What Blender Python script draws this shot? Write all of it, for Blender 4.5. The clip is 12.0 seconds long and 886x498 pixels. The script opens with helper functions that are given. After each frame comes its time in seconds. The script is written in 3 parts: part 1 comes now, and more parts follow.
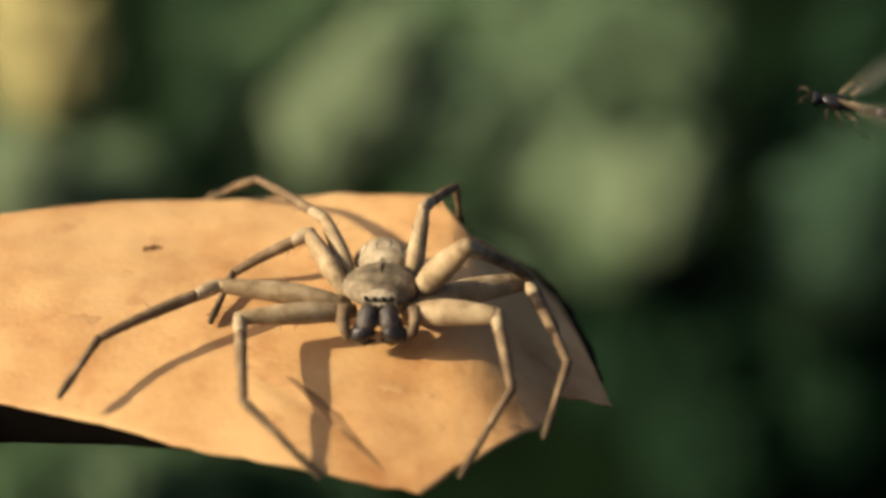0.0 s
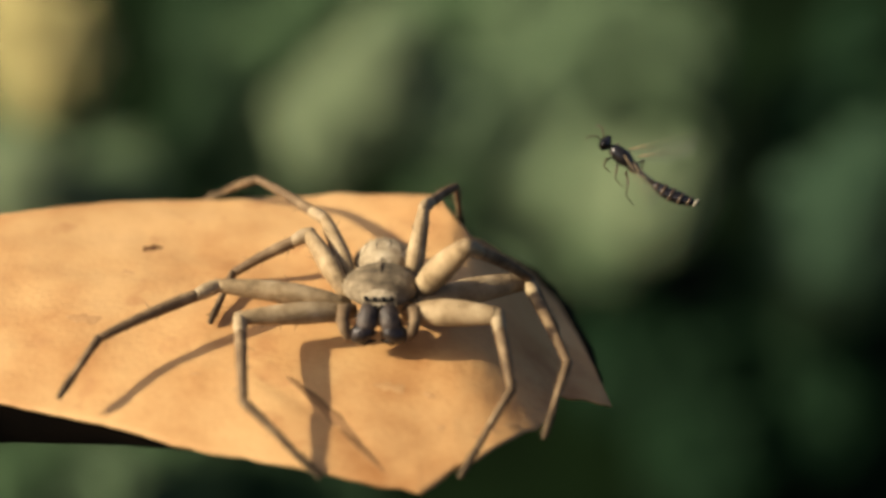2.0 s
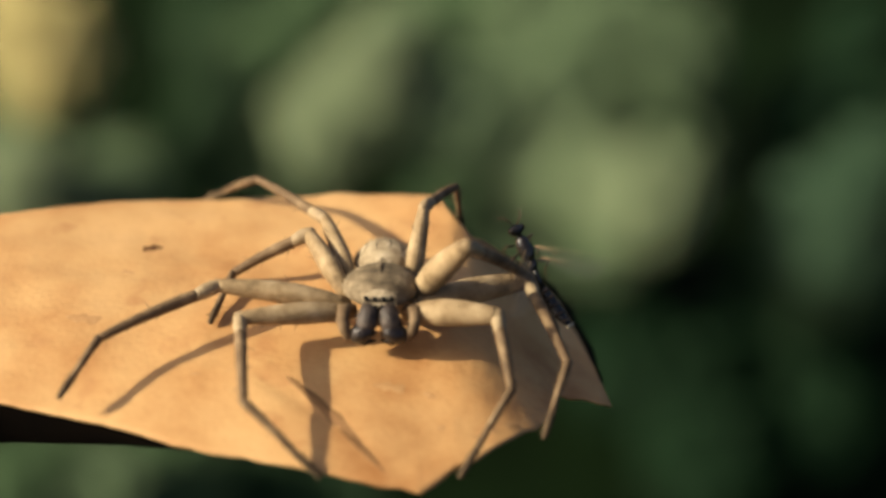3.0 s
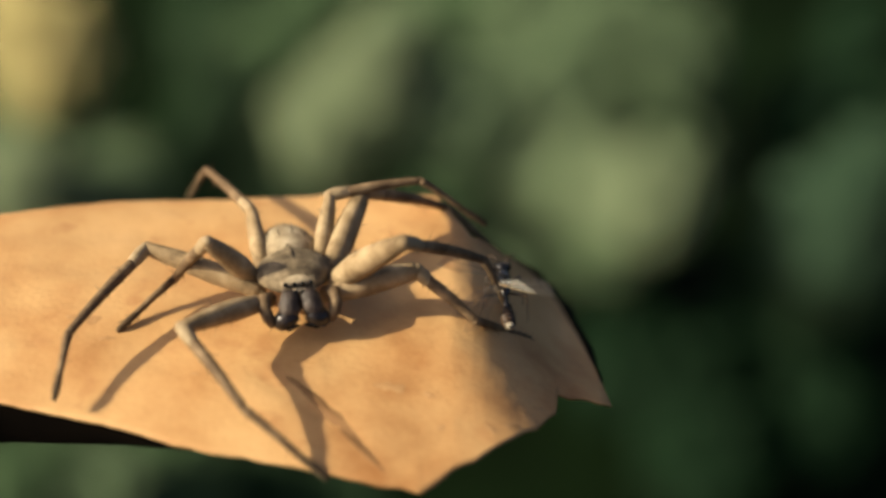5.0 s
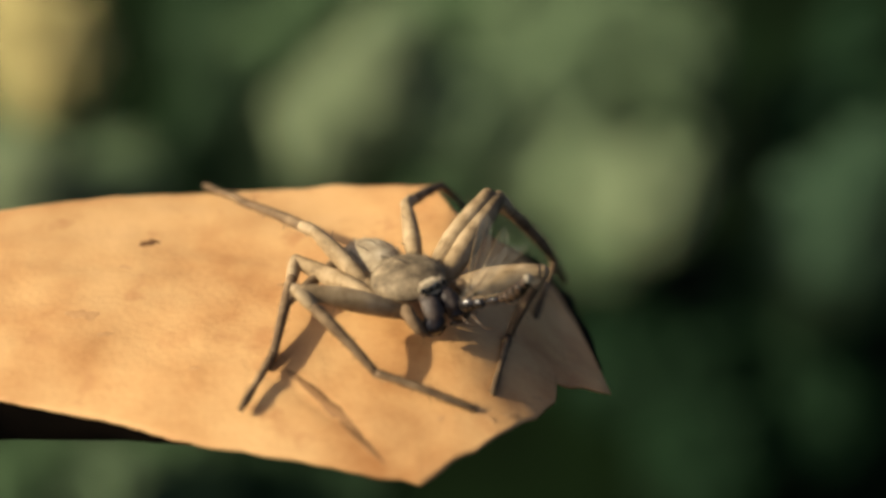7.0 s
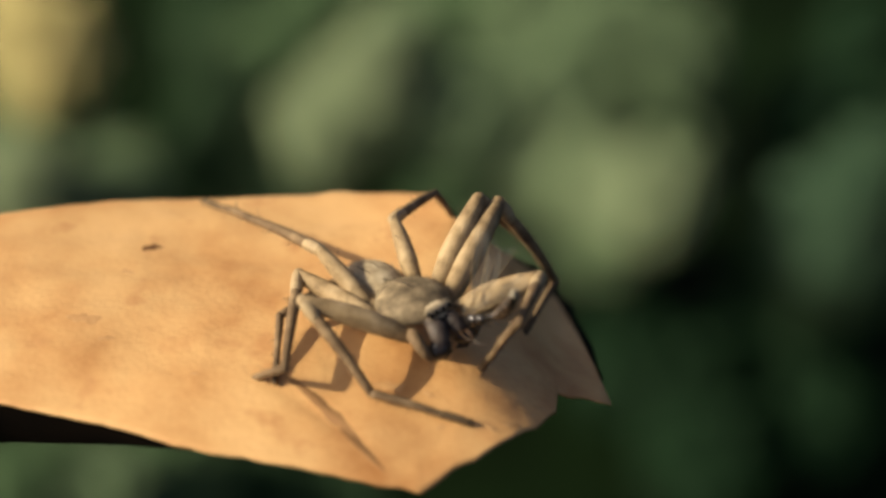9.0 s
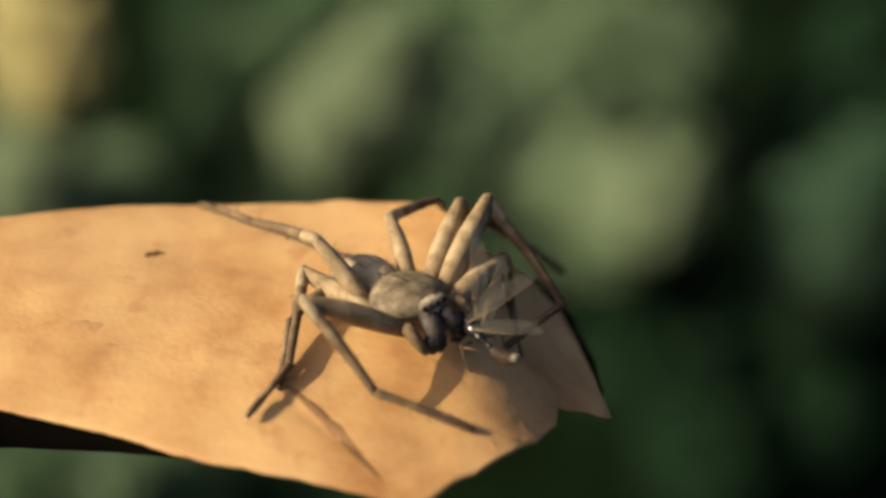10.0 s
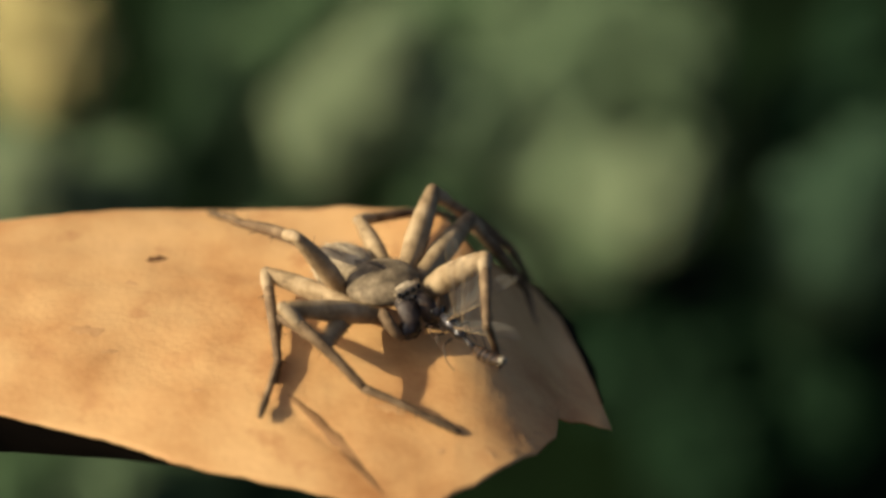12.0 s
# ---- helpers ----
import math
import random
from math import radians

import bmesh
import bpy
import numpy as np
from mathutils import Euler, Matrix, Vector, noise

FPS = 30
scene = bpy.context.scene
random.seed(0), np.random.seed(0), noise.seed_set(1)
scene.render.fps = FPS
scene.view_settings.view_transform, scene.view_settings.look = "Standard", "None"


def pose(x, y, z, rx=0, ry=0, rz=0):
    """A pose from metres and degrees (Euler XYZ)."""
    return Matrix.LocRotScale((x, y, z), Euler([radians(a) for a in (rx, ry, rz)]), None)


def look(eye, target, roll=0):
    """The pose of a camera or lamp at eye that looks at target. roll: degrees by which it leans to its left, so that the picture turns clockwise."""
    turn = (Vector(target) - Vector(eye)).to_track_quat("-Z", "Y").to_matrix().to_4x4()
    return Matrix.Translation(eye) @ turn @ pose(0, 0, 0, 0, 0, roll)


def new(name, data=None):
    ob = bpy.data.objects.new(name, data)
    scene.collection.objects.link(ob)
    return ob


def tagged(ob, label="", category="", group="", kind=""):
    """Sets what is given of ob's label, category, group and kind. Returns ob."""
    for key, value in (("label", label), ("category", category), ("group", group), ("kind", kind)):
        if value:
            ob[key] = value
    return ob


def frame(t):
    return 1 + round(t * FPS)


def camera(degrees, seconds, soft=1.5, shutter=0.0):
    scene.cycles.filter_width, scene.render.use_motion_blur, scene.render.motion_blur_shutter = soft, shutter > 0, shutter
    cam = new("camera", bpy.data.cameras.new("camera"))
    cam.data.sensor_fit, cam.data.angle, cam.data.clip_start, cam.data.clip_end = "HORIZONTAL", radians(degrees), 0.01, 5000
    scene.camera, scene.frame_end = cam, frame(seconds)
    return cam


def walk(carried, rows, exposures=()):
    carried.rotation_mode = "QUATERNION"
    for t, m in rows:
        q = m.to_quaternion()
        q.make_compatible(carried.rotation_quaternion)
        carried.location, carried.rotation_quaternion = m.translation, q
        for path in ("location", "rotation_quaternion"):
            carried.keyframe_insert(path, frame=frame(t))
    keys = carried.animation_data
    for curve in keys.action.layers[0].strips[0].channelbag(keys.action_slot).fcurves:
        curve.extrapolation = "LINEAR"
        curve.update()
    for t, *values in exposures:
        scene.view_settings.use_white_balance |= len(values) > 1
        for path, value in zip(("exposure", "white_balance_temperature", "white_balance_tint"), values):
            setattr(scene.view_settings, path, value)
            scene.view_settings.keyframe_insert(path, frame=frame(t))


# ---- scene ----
# The place: a dead leaf about 1.2 m over the ground, a large spider on it, a wasp that flies in.
LEAF_Z = 1.2
VIEW = Vector((0, 0.81915, -0.57358))

cam = camera(25, 12.0, soft=3.0, shutter=0.5)
eye = (0, -0.35102, LEAF_Z + 0.24579)
cam.data.dof.use_dof = True
cam.data.dof.focus_distance = 0.408
cam.data.dof.aperture_fstop = 4.8
still = look(eye, (0, 0, LEAF_Z))
walk(cam, [(0, still), (12, still)], exposures=[(0, 0.43), (3.2, 0.36), (7, 0.33), (12, 0.25)])

# ---- light: low warm sun from the left, open sky ----
SUN_FROM = Vector((-0.88, -0.12, 0.50)).normalized()
world = bpy.data.worlds.new("sky")
scene.world = world
world.use_nodes = True
sky = world.node_tree.nodes.new("ShaderNodeTexSky")
sky.sky_type = "NISHITA"
sky.sun_disc = False
sky.air_density = 0.6
sky.dust_density = 5.0
sky.ozone_density = 0.4
sky.sun_elevation = math.asin(SUN_FROM.z)
sky.sun_rotation = math.atan2(SUN_FROM.x, SUN_FROM.y)
background = world.node_tree.nodes["Background"]
background.inputs["Strength"].default_value = 0.09
world.node_tree.links.new(sky.outputs["Color"], background.inputs["Color"])
sun = new("sun", bpy.data.lights.new("sun", "SUN"))
sun.data.energy = 5.0
sun.data.angle = radians(0.53)
sun.data.color = (1.0, 0.86, 0.61)
sun.matrix_world = look(SUN_FROM * 20, (0, 0, 0))


# ---- materials ----
def surface(name, colours, scale=200.0, rough=0.6, bump=0.3, bump_scale=900.0, subsurface=0.0, spots=None, coat=0.0, specular=0.35, stretch=(1, 1, 1)):
    """A two-scale mottled surface: colours from dark to light."""
    m = bpy.data.materials.new(name)
    m.use_nodes = True
    nodes, links = m.node_tree.nodes, m.node_tree.links
    shader = nodes["Principled BSDF"]
    place = nodes.new("ShaderNodeTexCoord")
    mapping = nodes.new("ShaderNodeMapping")
    mapping.inputs["Scale"].default_value = stretch
    links.new(place.outputs["Object"], mapping.inputs["Vector"])
    large = nodes.new("ShaderNodeTexNoise")
    large.inputs["Scale"].default_value = scale
    large.inputs["Detail"].default_value = 6
    large.inputs["Roughness"].default_value = 0.6
    links.new(mapping.outputs["Vector"], large.inputs["Vector"])
    ramp = nodes.new("ShaderNodeValToRGB")
    ramp.color_ramp.elements[0].position = 0.3
    ramp.color_ramp.elements[1].position = 0.7
    for i, c in enumerate(colours):
        if i in (0, len(colours) - 1):
            e = ramp.color_ramp.elements[0 if i == 0 else -1]
        else:
            e = ramp.color_ramp.elements.new(0.3 + 0.4 * i / (len(colours) - 1))
        e.color = (*c, 1)
    links.new(large.outputs["Fac"], ramp.inputs["Fac"])
    colour = ramp.outputs["Color"]
    if spots:
        dots = nodes.new("ShaderNodeTexNoise")
        dots.inputs["Scale"].default_value = spots[0]
        dots.inputs["Detail"].default_value = 3
        links.new(mapping.outputs["Vector"], dots.inputs["Vector"])
        edge = nodes.new("ShaderNodeMapRange")
        edge.inputs["From Min"].default_value = spots[1]
        edge.inputs["From Max"].default_value = spots[1] + 0.08
        links.new(dots.outputs["Fac"], edge.inputs["Value"])
        mix = nodes.new("ShaderNodeMix")
        mix.data_type = "RGBA"
        mix.inputs["B"].default_value = (*spots[2], 1)
        links.new(edge.outputs["Result"], mix.inputs["Factor"])
        links.new(colour, mix.inputs["A"])
        colour = mix.outputs["Result"]
    links.new(colour, shader.inputs["Base Color"])
    shader.inputs["Roughness"].default_value = rough
    shader.inputs["Specular IOR Level"].default_value = specular
    shader.inputs["Subsurface Weight"].default_value = subsurface
    shader.inputs["Subsurface Scale"].default_value = 0.001
    shader.inputs["Coat Weight"].default_value = coat
    if bump:
        fine = nodes.new("ShaderNodeTexNoise")
        fine.inputs["Scale"].default_value = bump_scale
        fine.inputs["Detail"].default_value = 4
        links.new(mapping.outputs["Vector"], fine.inputs["Vector"])
        relief = nodes.new("ShaderNodeBump")
        relief.inputs["Strength"].default_value = bump
        relief.inputs["Distance"].default_value = 0.0006
        links.new(fine.outputs["Fac"], relief.inputs["Height"])
        links.new(relief.outputs["Normal"], shader.inputs["Normal"])
    return m


def membrane(name, colour, clear):
    m = bpy.data.materials.new(name)
    m.use_nodes = True
    nodes, links = m.node_tree.nodes, m.node_tree.links
    shader = nodes["Principled BSDF"]
    shader.inputs["Base Color"].default_value = (*colour, 1)
    shader.inputs["Roughness"].default_value = 0.3
    mix = nodes.new("ShaderNodeMixShader")
    mix.inputs["Fac"].default_value = clear
    glassy = nodes.new("ShaderNodeBsdfTransparent")
    links.new(shader.outputs["BSDF"], mix.inputs[1])
    links.new(glassy.outputs["BSDF"], mix.inputs[2])
    links.new(mix.outputs["Shader"], nodes["Material Output"].inputs["Surface"])
    return m


DRY_LEAF = surface("dry_leaf", [(0.385, 0.175, 0.057), (0.545, 0.302, 0.119), (0.63, 0.38, 0.162), (0.69, 0.428, 0.19)], 34, 0.55, 0.25, 700, spots=(75, 0.60, (0.50, 0.265, 0.105)))
# The dry blade's underside, darkened in colour to stand for its shade.
SHADED_UNDER = surface("shaded_leaf_underside", [(0.05, 0.03, 0.015), (0.02, 0.012, 0.008)], 60, 0.8)
# Near black holds the shade on the leaf's turned-down edges.
SHADED_EDGE = surface("shaded_edge", [(0.003, 0.002, 0.0015), (0.008, 0.005, 0.003)], 60, 0.95, 0.1, specular=0.05)
CRACK = surface("dry_crack", [(0.2, 0.1, 0.038), (0.34, 0.185, 0.075)], 300, 0.8)
FAINT = surface("faint_stain", [(0.42, 0.225, 0.088), (0.56, 0.33, 0.145)], 420, 0.6)
LEAF_STAIN = surface("leaf_stain", [(0.10, 0.045, 0.015), (0.2, 0.09, 0.03)], 300, 0.8)
LEG_HAIR = surface("spider_leg", [(0.135, 0.087, 0.042), (0.295, 0.208, 0.11), (0.45, 0.335, 0.195)], 210, 0.75, 0.4, 1800)
LEG_DARK = surface("spider_lower_leg", [(0.065, 0.039, 0.019), (0.15, 0.096, 0.05), (0.26, 0.178, 0.098)], 210, 0.75, 0.4, 1800)
JOINT = surface("spider_joint", [(0.25, 0.175, 0.095), (0.42, 0.32, 0.19)], 420, 0.6, 0.3, 1800)
TARSUS = surface("spider_foot", [(0.07, 0.045, 0.024), (0.15, 0.1, 0.052)], 400, 0.8, 0.4, 2200)
SPINE = surface("spider_spine", [(0.03, 0.02, 0.012), (0.06, 0.04, 0.022)], 400, 0.5, 0)
BODY_HAIR = surface("spider_body", [(0.08, 0.058, 0.034), (0.185, 0.14, 0.084), (0.35, 0.272, 0.17)], 330, 0.7, 0.5, 2200)
ABDOMEN_HAIR = surface("spider_abdomen", [(0.26, 0.195, 0.12), (0.44, 0.35, 0.225), (0.62, 0.52, 0.36)], 300, 0.8, 0.7, 2200, spots=(330, 0.64, (0.1, 0.075, 0.046)))
JAW = surface("spider_jaw", [(0.008, 0.006, 0.006), (0.03, 0.022, 0.019)], 500, 0.28, 0.3, 1500, coat=0.3)
PALE_HAIR = surface("pale_hair", [(0.33, 0.255, 0.16), (0.6, 0.5, 0.345)], 700, 0.8)
FACE_HAIR = surface("spider_face", [(0.022, 0.017, 0.015), (0.055, 0.042, 0.036), (0.14, 0.11, 0.09)], 420, 0.45, 0.5, 2200)
EYE = surface("spider_eye", [(0.004, 0.004, 0.004), (0.01, 0.008, 0.006)], 100, 0.08, 0)
CHITIN = surface("wasp_chitin", [(0.006, 0.006, 0.007), (0.02, 0.016, 0.014)], 500, 0.18, 0.1, coat=0.6)
RUST = surface("wasp_rust", [(0.03, 0.018, 0.01), (0.11, 0.062, 0.03)], 500, 0.35, 0.2, coat=0.3)
WASP_BAND = surface("wasp_band", [(0.3, 0.26, 0.19), (0.46, 0.41, 0.31)], 500, 0.3, 0.1)
WING = membrane("wasp_wing", (0.44, 0.43, 0.37), 0.95)
# Greens from pale to dark carry the foliage's sunlit and shaded patches.
GREEN = {
    "Y": surface("yellowing_leaf", [(0.375, 0.325, 0.128), (0.52, 0.46, 0.208)], 25, 0.7, 0.2, 90, specular=0.12),
    "P": surface("sunlit_green_leaf", [(0.138, 0.186, 0.100), (0.205, 0.258, 0.148)], 25, 0.7, 0.2, 90, specular=0.12),
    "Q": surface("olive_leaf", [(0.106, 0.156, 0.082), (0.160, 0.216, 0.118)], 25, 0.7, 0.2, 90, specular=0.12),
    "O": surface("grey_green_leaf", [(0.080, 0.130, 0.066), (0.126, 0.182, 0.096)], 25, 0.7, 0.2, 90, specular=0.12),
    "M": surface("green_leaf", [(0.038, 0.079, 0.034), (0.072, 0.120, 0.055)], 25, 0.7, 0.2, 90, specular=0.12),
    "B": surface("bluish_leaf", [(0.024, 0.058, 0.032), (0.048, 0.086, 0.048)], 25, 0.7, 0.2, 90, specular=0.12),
    # These two darkest greens have the shade between shrubs mixed into them.
    "D": surface("shaded_green_leaf", [(0.010, 0.031, 0.012), (0.022, 0.050, 0.019)], 25, 0.7, 0.2, 90, specular=0.12),
    "E": surface("deep_shade_leaf", [(0.0035, 0.018, 0.0065), (0.009, 0.030, 0.011)], 25, 0.7, 0.2, 90, specular=0.1),
}
STEM = surface("green_stem", [(0.03, 0.04, 0.012), (0.07, 0.08, 0.03)], 60, 0.6)
# Soil colour taken almost to black: deep shade is painted in.
SOIL = surface("shaded_soil", [(0.001, 0.002, 0.001), (0.004, 0.010, 0.003), (0.007, 0.018, 0.006)], 4, 0.95, 0.8, 40, specular=0.03)


# ---- mesh helpers ----
def part(name, bm, material, parent=None, label="", smooth=True):
    """Links a bmesh as one mesh object under a thing or a part."""
    me = bpy.data.meshes.new(name)
    for f in bm.faces:
        f.smooth = smooth
    bm.to_mesh(me)
    bm.free()
    for m in material if isinstance(material, (list, tuple)) else [material]:
        me.materials.append(m)
    ob = new(name, me)
    if parent:
        ob.parent = parent
    if label:
        ob["label"] = label
    return ob


def thing(name, label, category, group="", m=None):
    ob = tagged(new(name), label, category, group)
    ob.empty_display_size = 0.01
    if m:
        ob.matrix_basis = m
    return ob


def tube(bm, points, radii, sides=10, flat=1.0, mat=0):
    """A closed tube through points, with a radius at each."""
    rings = []
    points = [Vector(p) for p in points]
    side = None
    for i, p in enumerate(points):
        d = (points[min(i + 1, len(points) - 1)] - points[max(i - 1, 0)]).normalized()
        if side is None:
            side = d.orthogonal().normalized() if abs(d.z) > 0.9 else d.cross(Vector((0, 0, 1))).normalized()
        side = (side - d * side.dot(d)).normalized()
        upward = side.cross(d)
        rings.append([bm.verts.new(p + (side * math.cos(2 * math.pi * k / sides) + upward * flat * math.sin(2 * math.pi * k / sides)) * radii[i]) for k in range(sides)])
    for a, b in zip(rings, rings[1:]):
        for k in range(sides):
            bm.faces.new((a[k], a[(k + 1) % sides], b[(k + 1) % sides], b[k])).material_index = mat
    bm.faces.new(rings[0][::-1]).material_index = mat
    bm.faces.new(rings[-1]).material_index = mat


def blob(bm, centre, size, mat=0, u=18, v=12, shape=None):
    """An ellipsoid, bent by shape(direction) where given."""
    rows = []
    c = Vector(centre)

    def put(d):
        q = Vector((d.x * size[0], d.y * size[1], d.z * size[2]))
        return bm.verts.new(c + (shape(d, q) if shape else q))
    top, bottom = put(Vector((0, 0, 1))), put(Vector((0, 0, -1)))
    for j in range(1, v):
        a = math.pi * j / v
        rows.append([put(Vector((math.sin(a) * math.cos(2 * math.pi * k / u), math.sin(a) * math.sin(2 * math.pi * k / u), math.cos(a)))) for k in range(u)])
    for k in range(u):
        n = (k + 1) % u
        bm.faces.new((top, rows[0][k], rows[0][n])).material_index = mat
        bm.faces.new((bottom, rows[-1][n], rows[-1][k])).material_index = mat
        for a, b in zip(rows, rows[1:]):
            bm.faces.new((a[k], b[k], b[n], a[n])).material_index = mat


def bristle(bm, root, tip, r, mat=0):
    """A thin hair."""
    root, tip = Vector(root), Vector(tip)
    d = (tip - root).normalized()
    s = d.orthogonal().normalized() * r
    w = d.cross(s)
    base = [bm.verts.new(root + q) for q in (s, -0.5 * s + 0.87 * w, -0.5 * s - 0.87 * w)]
    end = bm.verts.new(tip)
    for k in range(3):
        bm.faces.new((base[k], base[(k + 1) % 3], end)).material_index = mat


def between(x, table):
    return float(np.interp(x, [a for a, _ in table], [b for _, b in table]))


# ---- the ground ----
def ground():
    bm = bmesh.new()
    rings = [0.0, 0.4, 0.8, 1.3, 2, 3, 4.5, 7, 12, 25, 60, 200, 900]
    rows = []
    for r in rings[1:]:
        rows.append([bm.verts.new((r * math.cos(2 * math.pi * k / 48), 1.4 + r * math.sin(2 * math.pi * k / 48),
                                   0.05 * noise.noise(Vector((r * math.cos(k * 0.131), r * math.sin(k * 0.131), 0))))) for k in range(48)])
    mid = bm.verts.new((0, 1.4, 0))
    for k in range(48):
        bm.faces.new((mid, rows[0][k], rows[0][(k + 1) % 48]))
        for a, b in zip(rows, rows[1:]):
            bm.faces.new((a[k], b[k], b[(k + 1) % 48], a[(k + 1) % 48]))
    tagged(part("ground", bm, SOIL), "forest soil, deep shade painted into its dark green", "ground", kind="structure")


ground()


# ---- shrubs behind, far out of focus ----
def foliage(tone, parent, at, radius, count, seed):
    """A loose clump of small broad leaves, thinning outwards."""
    rng = random.Random(seed)
    bm = bmesh.new()
    for _ in range(count):
        size = rng.uniform(0.011, 0.02)
        spread = Vector((rng.gauss(0, 1), rng.gauss(0, 1), rng.gauss(0, 1)))
        while spread.length > 2.2:
            spread = Vector((rng.gauss(0, 1), rng.gauss(0, 1), rng.gauss(0, 1)))
        spread *= radius * 0.5
        facing = (SUN_FROM * 0.6 - VIEW * 0.6 + Vector((rng.gauss(0, .35), rng.gauss(0, .35), rng.gauss(0, .35)))).normalized()
        m = Matrix.Translation(spread) @ facing.to_track_quat("Z", "Y").to_matrix().to_4x4() @ pose(0, 0, 0, 0, 0, rng.uniform(0, 360))
        rows = []
        for i in range(5):
            u = i / 4
            w = 0.36 * math.sin(math.pi * (0.06 + 0.88 * u))
            rows.append([bm.verts.new(m @ Vector(((u - 0.5) * size, v * w * size, (abs(v) * 0.12 * w - 0.3 * (u - 0.5) ** 2) * size))) for v in (-1, 0, 1)])
        for a, b in zip(rows, rows[1:]):
            for k in range(2):
                bm.faces.new((a[k], b[k], b[k + 1], a[k + 1]))
    ob = tagged(part("foliage", bm, GREEN[tone], parent), kind="stuff")
    ob.location = at
    return ob


def shrub(base, clumps, label):
    root = thing("shrub", label, "shrub", "shrubs behind the leaf", pose(*base, 0))
    b = Vector((*base, 0))
    for i, (x, y, z, size, tone) in enumerate(clumps):
        p = Vector((x, y, z)) - b
        bm = bmesh.new()
        tube(bm, [(0, 0, -0.02), p * 0.35 + Vector((0, 0.05, 0)), p * 0.75 + Vector((0, 0.04, 0)), p + Vector((0, 0.03, 0))], [0.006, 0.005, 0.003, 0.0015], 6)
        part("stem", bm, STEM, root)
        foliage(tone, root, p, size / 2, int(90 + 34000 * size * size), i + int(100 * abs(x)))


shrub((-0.37, 1.56), [
    (-0.392, 1.382, 0.472, 0.122, "Y"),
    (-0.424, 1.442, 0.490, 0.090, "Y"),
    (-0.428, 1.417, 0.379, 0.095, "M"),
    (-0.400, 1.241, 0.407, 0.102, "P"),
    (-0.322, 1.281, 0.377, 0.099, "O"),
    (-0.419, 1.517, 0.279, 0.118, "D"),
], "yellowing broad-leaved shrub, blurred")
# Pale clumps are coloured as sunlit, dark clumps as shaded.
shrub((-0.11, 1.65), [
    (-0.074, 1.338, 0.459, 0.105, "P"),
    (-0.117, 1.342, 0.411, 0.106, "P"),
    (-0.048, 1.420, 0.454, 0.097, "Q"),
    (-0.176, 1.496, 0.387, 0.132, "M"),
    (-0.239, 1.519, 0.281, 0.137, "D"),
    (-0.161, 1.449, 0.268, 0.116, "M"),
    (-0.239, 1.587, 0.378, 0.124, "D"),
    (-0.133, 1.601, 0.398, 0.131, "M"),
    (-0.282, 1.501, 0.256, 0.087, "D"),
], "green broad-leaved shrub, sun and shade painted into its tones, blurred")
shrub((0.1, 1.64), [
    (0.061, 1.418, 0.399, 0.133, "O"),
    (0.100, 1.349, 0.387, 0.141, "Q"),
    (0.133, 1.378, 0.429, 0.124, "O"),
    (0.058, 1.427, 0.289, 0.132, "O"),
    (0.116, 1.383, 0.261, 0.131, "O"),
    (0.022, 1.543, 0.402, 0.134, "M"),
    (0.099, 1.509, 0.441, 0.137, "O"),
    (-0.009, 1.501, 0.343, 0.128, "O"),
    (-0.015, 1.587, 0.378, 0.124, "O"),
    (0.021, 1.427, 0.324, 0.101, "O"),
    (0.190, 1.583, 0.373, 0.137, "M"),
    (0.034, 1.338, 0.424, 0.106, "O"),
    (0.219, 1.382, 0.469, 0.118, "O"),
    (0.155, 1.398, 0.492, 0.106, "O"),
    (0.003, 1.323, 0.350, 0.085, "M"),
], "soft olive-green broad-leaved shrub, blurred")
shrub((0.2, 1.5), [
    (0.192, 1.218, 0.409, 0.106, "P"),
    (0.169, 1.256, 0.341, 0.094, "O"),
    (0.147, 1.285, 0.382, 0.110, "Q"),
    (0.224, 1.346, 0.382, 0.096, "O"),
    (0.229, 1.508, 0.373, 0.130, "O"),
], "green broad-leaved shrub, sunlight painted into its pale leaves, blurred")
# Low clumps here are near black as painted shade.
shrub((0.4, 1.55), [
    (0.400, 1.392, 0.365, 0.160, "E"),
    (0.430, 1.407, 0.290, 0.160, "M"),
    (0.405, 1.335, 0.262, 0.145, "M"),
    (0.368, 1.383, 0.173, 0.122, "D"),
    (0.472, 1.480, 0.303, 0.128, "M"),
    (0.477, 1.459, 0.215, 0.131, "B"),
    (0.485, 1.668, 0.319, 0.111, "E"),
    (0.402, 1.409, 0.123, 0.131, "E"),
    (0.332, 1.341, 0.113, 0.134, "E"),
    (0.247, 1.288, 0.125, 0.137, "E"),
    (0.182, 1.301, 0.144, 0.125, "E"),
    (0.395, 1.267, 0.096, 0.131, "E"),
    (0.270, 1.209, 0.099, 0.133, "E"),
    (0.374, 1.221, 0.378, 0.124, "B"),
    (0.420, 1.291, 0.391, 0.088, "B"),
], "bluish-green shrub, shade painted into its dark leaves")
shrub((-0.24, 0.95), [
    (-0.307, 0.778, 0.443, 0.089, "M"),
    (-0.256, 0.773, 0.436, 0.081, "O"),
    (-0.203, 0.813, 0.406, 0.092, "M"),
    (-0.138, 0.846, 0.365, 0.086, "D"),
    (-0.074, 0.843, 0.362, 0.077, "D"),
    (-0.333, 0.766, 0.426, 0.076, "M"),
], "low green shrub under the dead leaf")


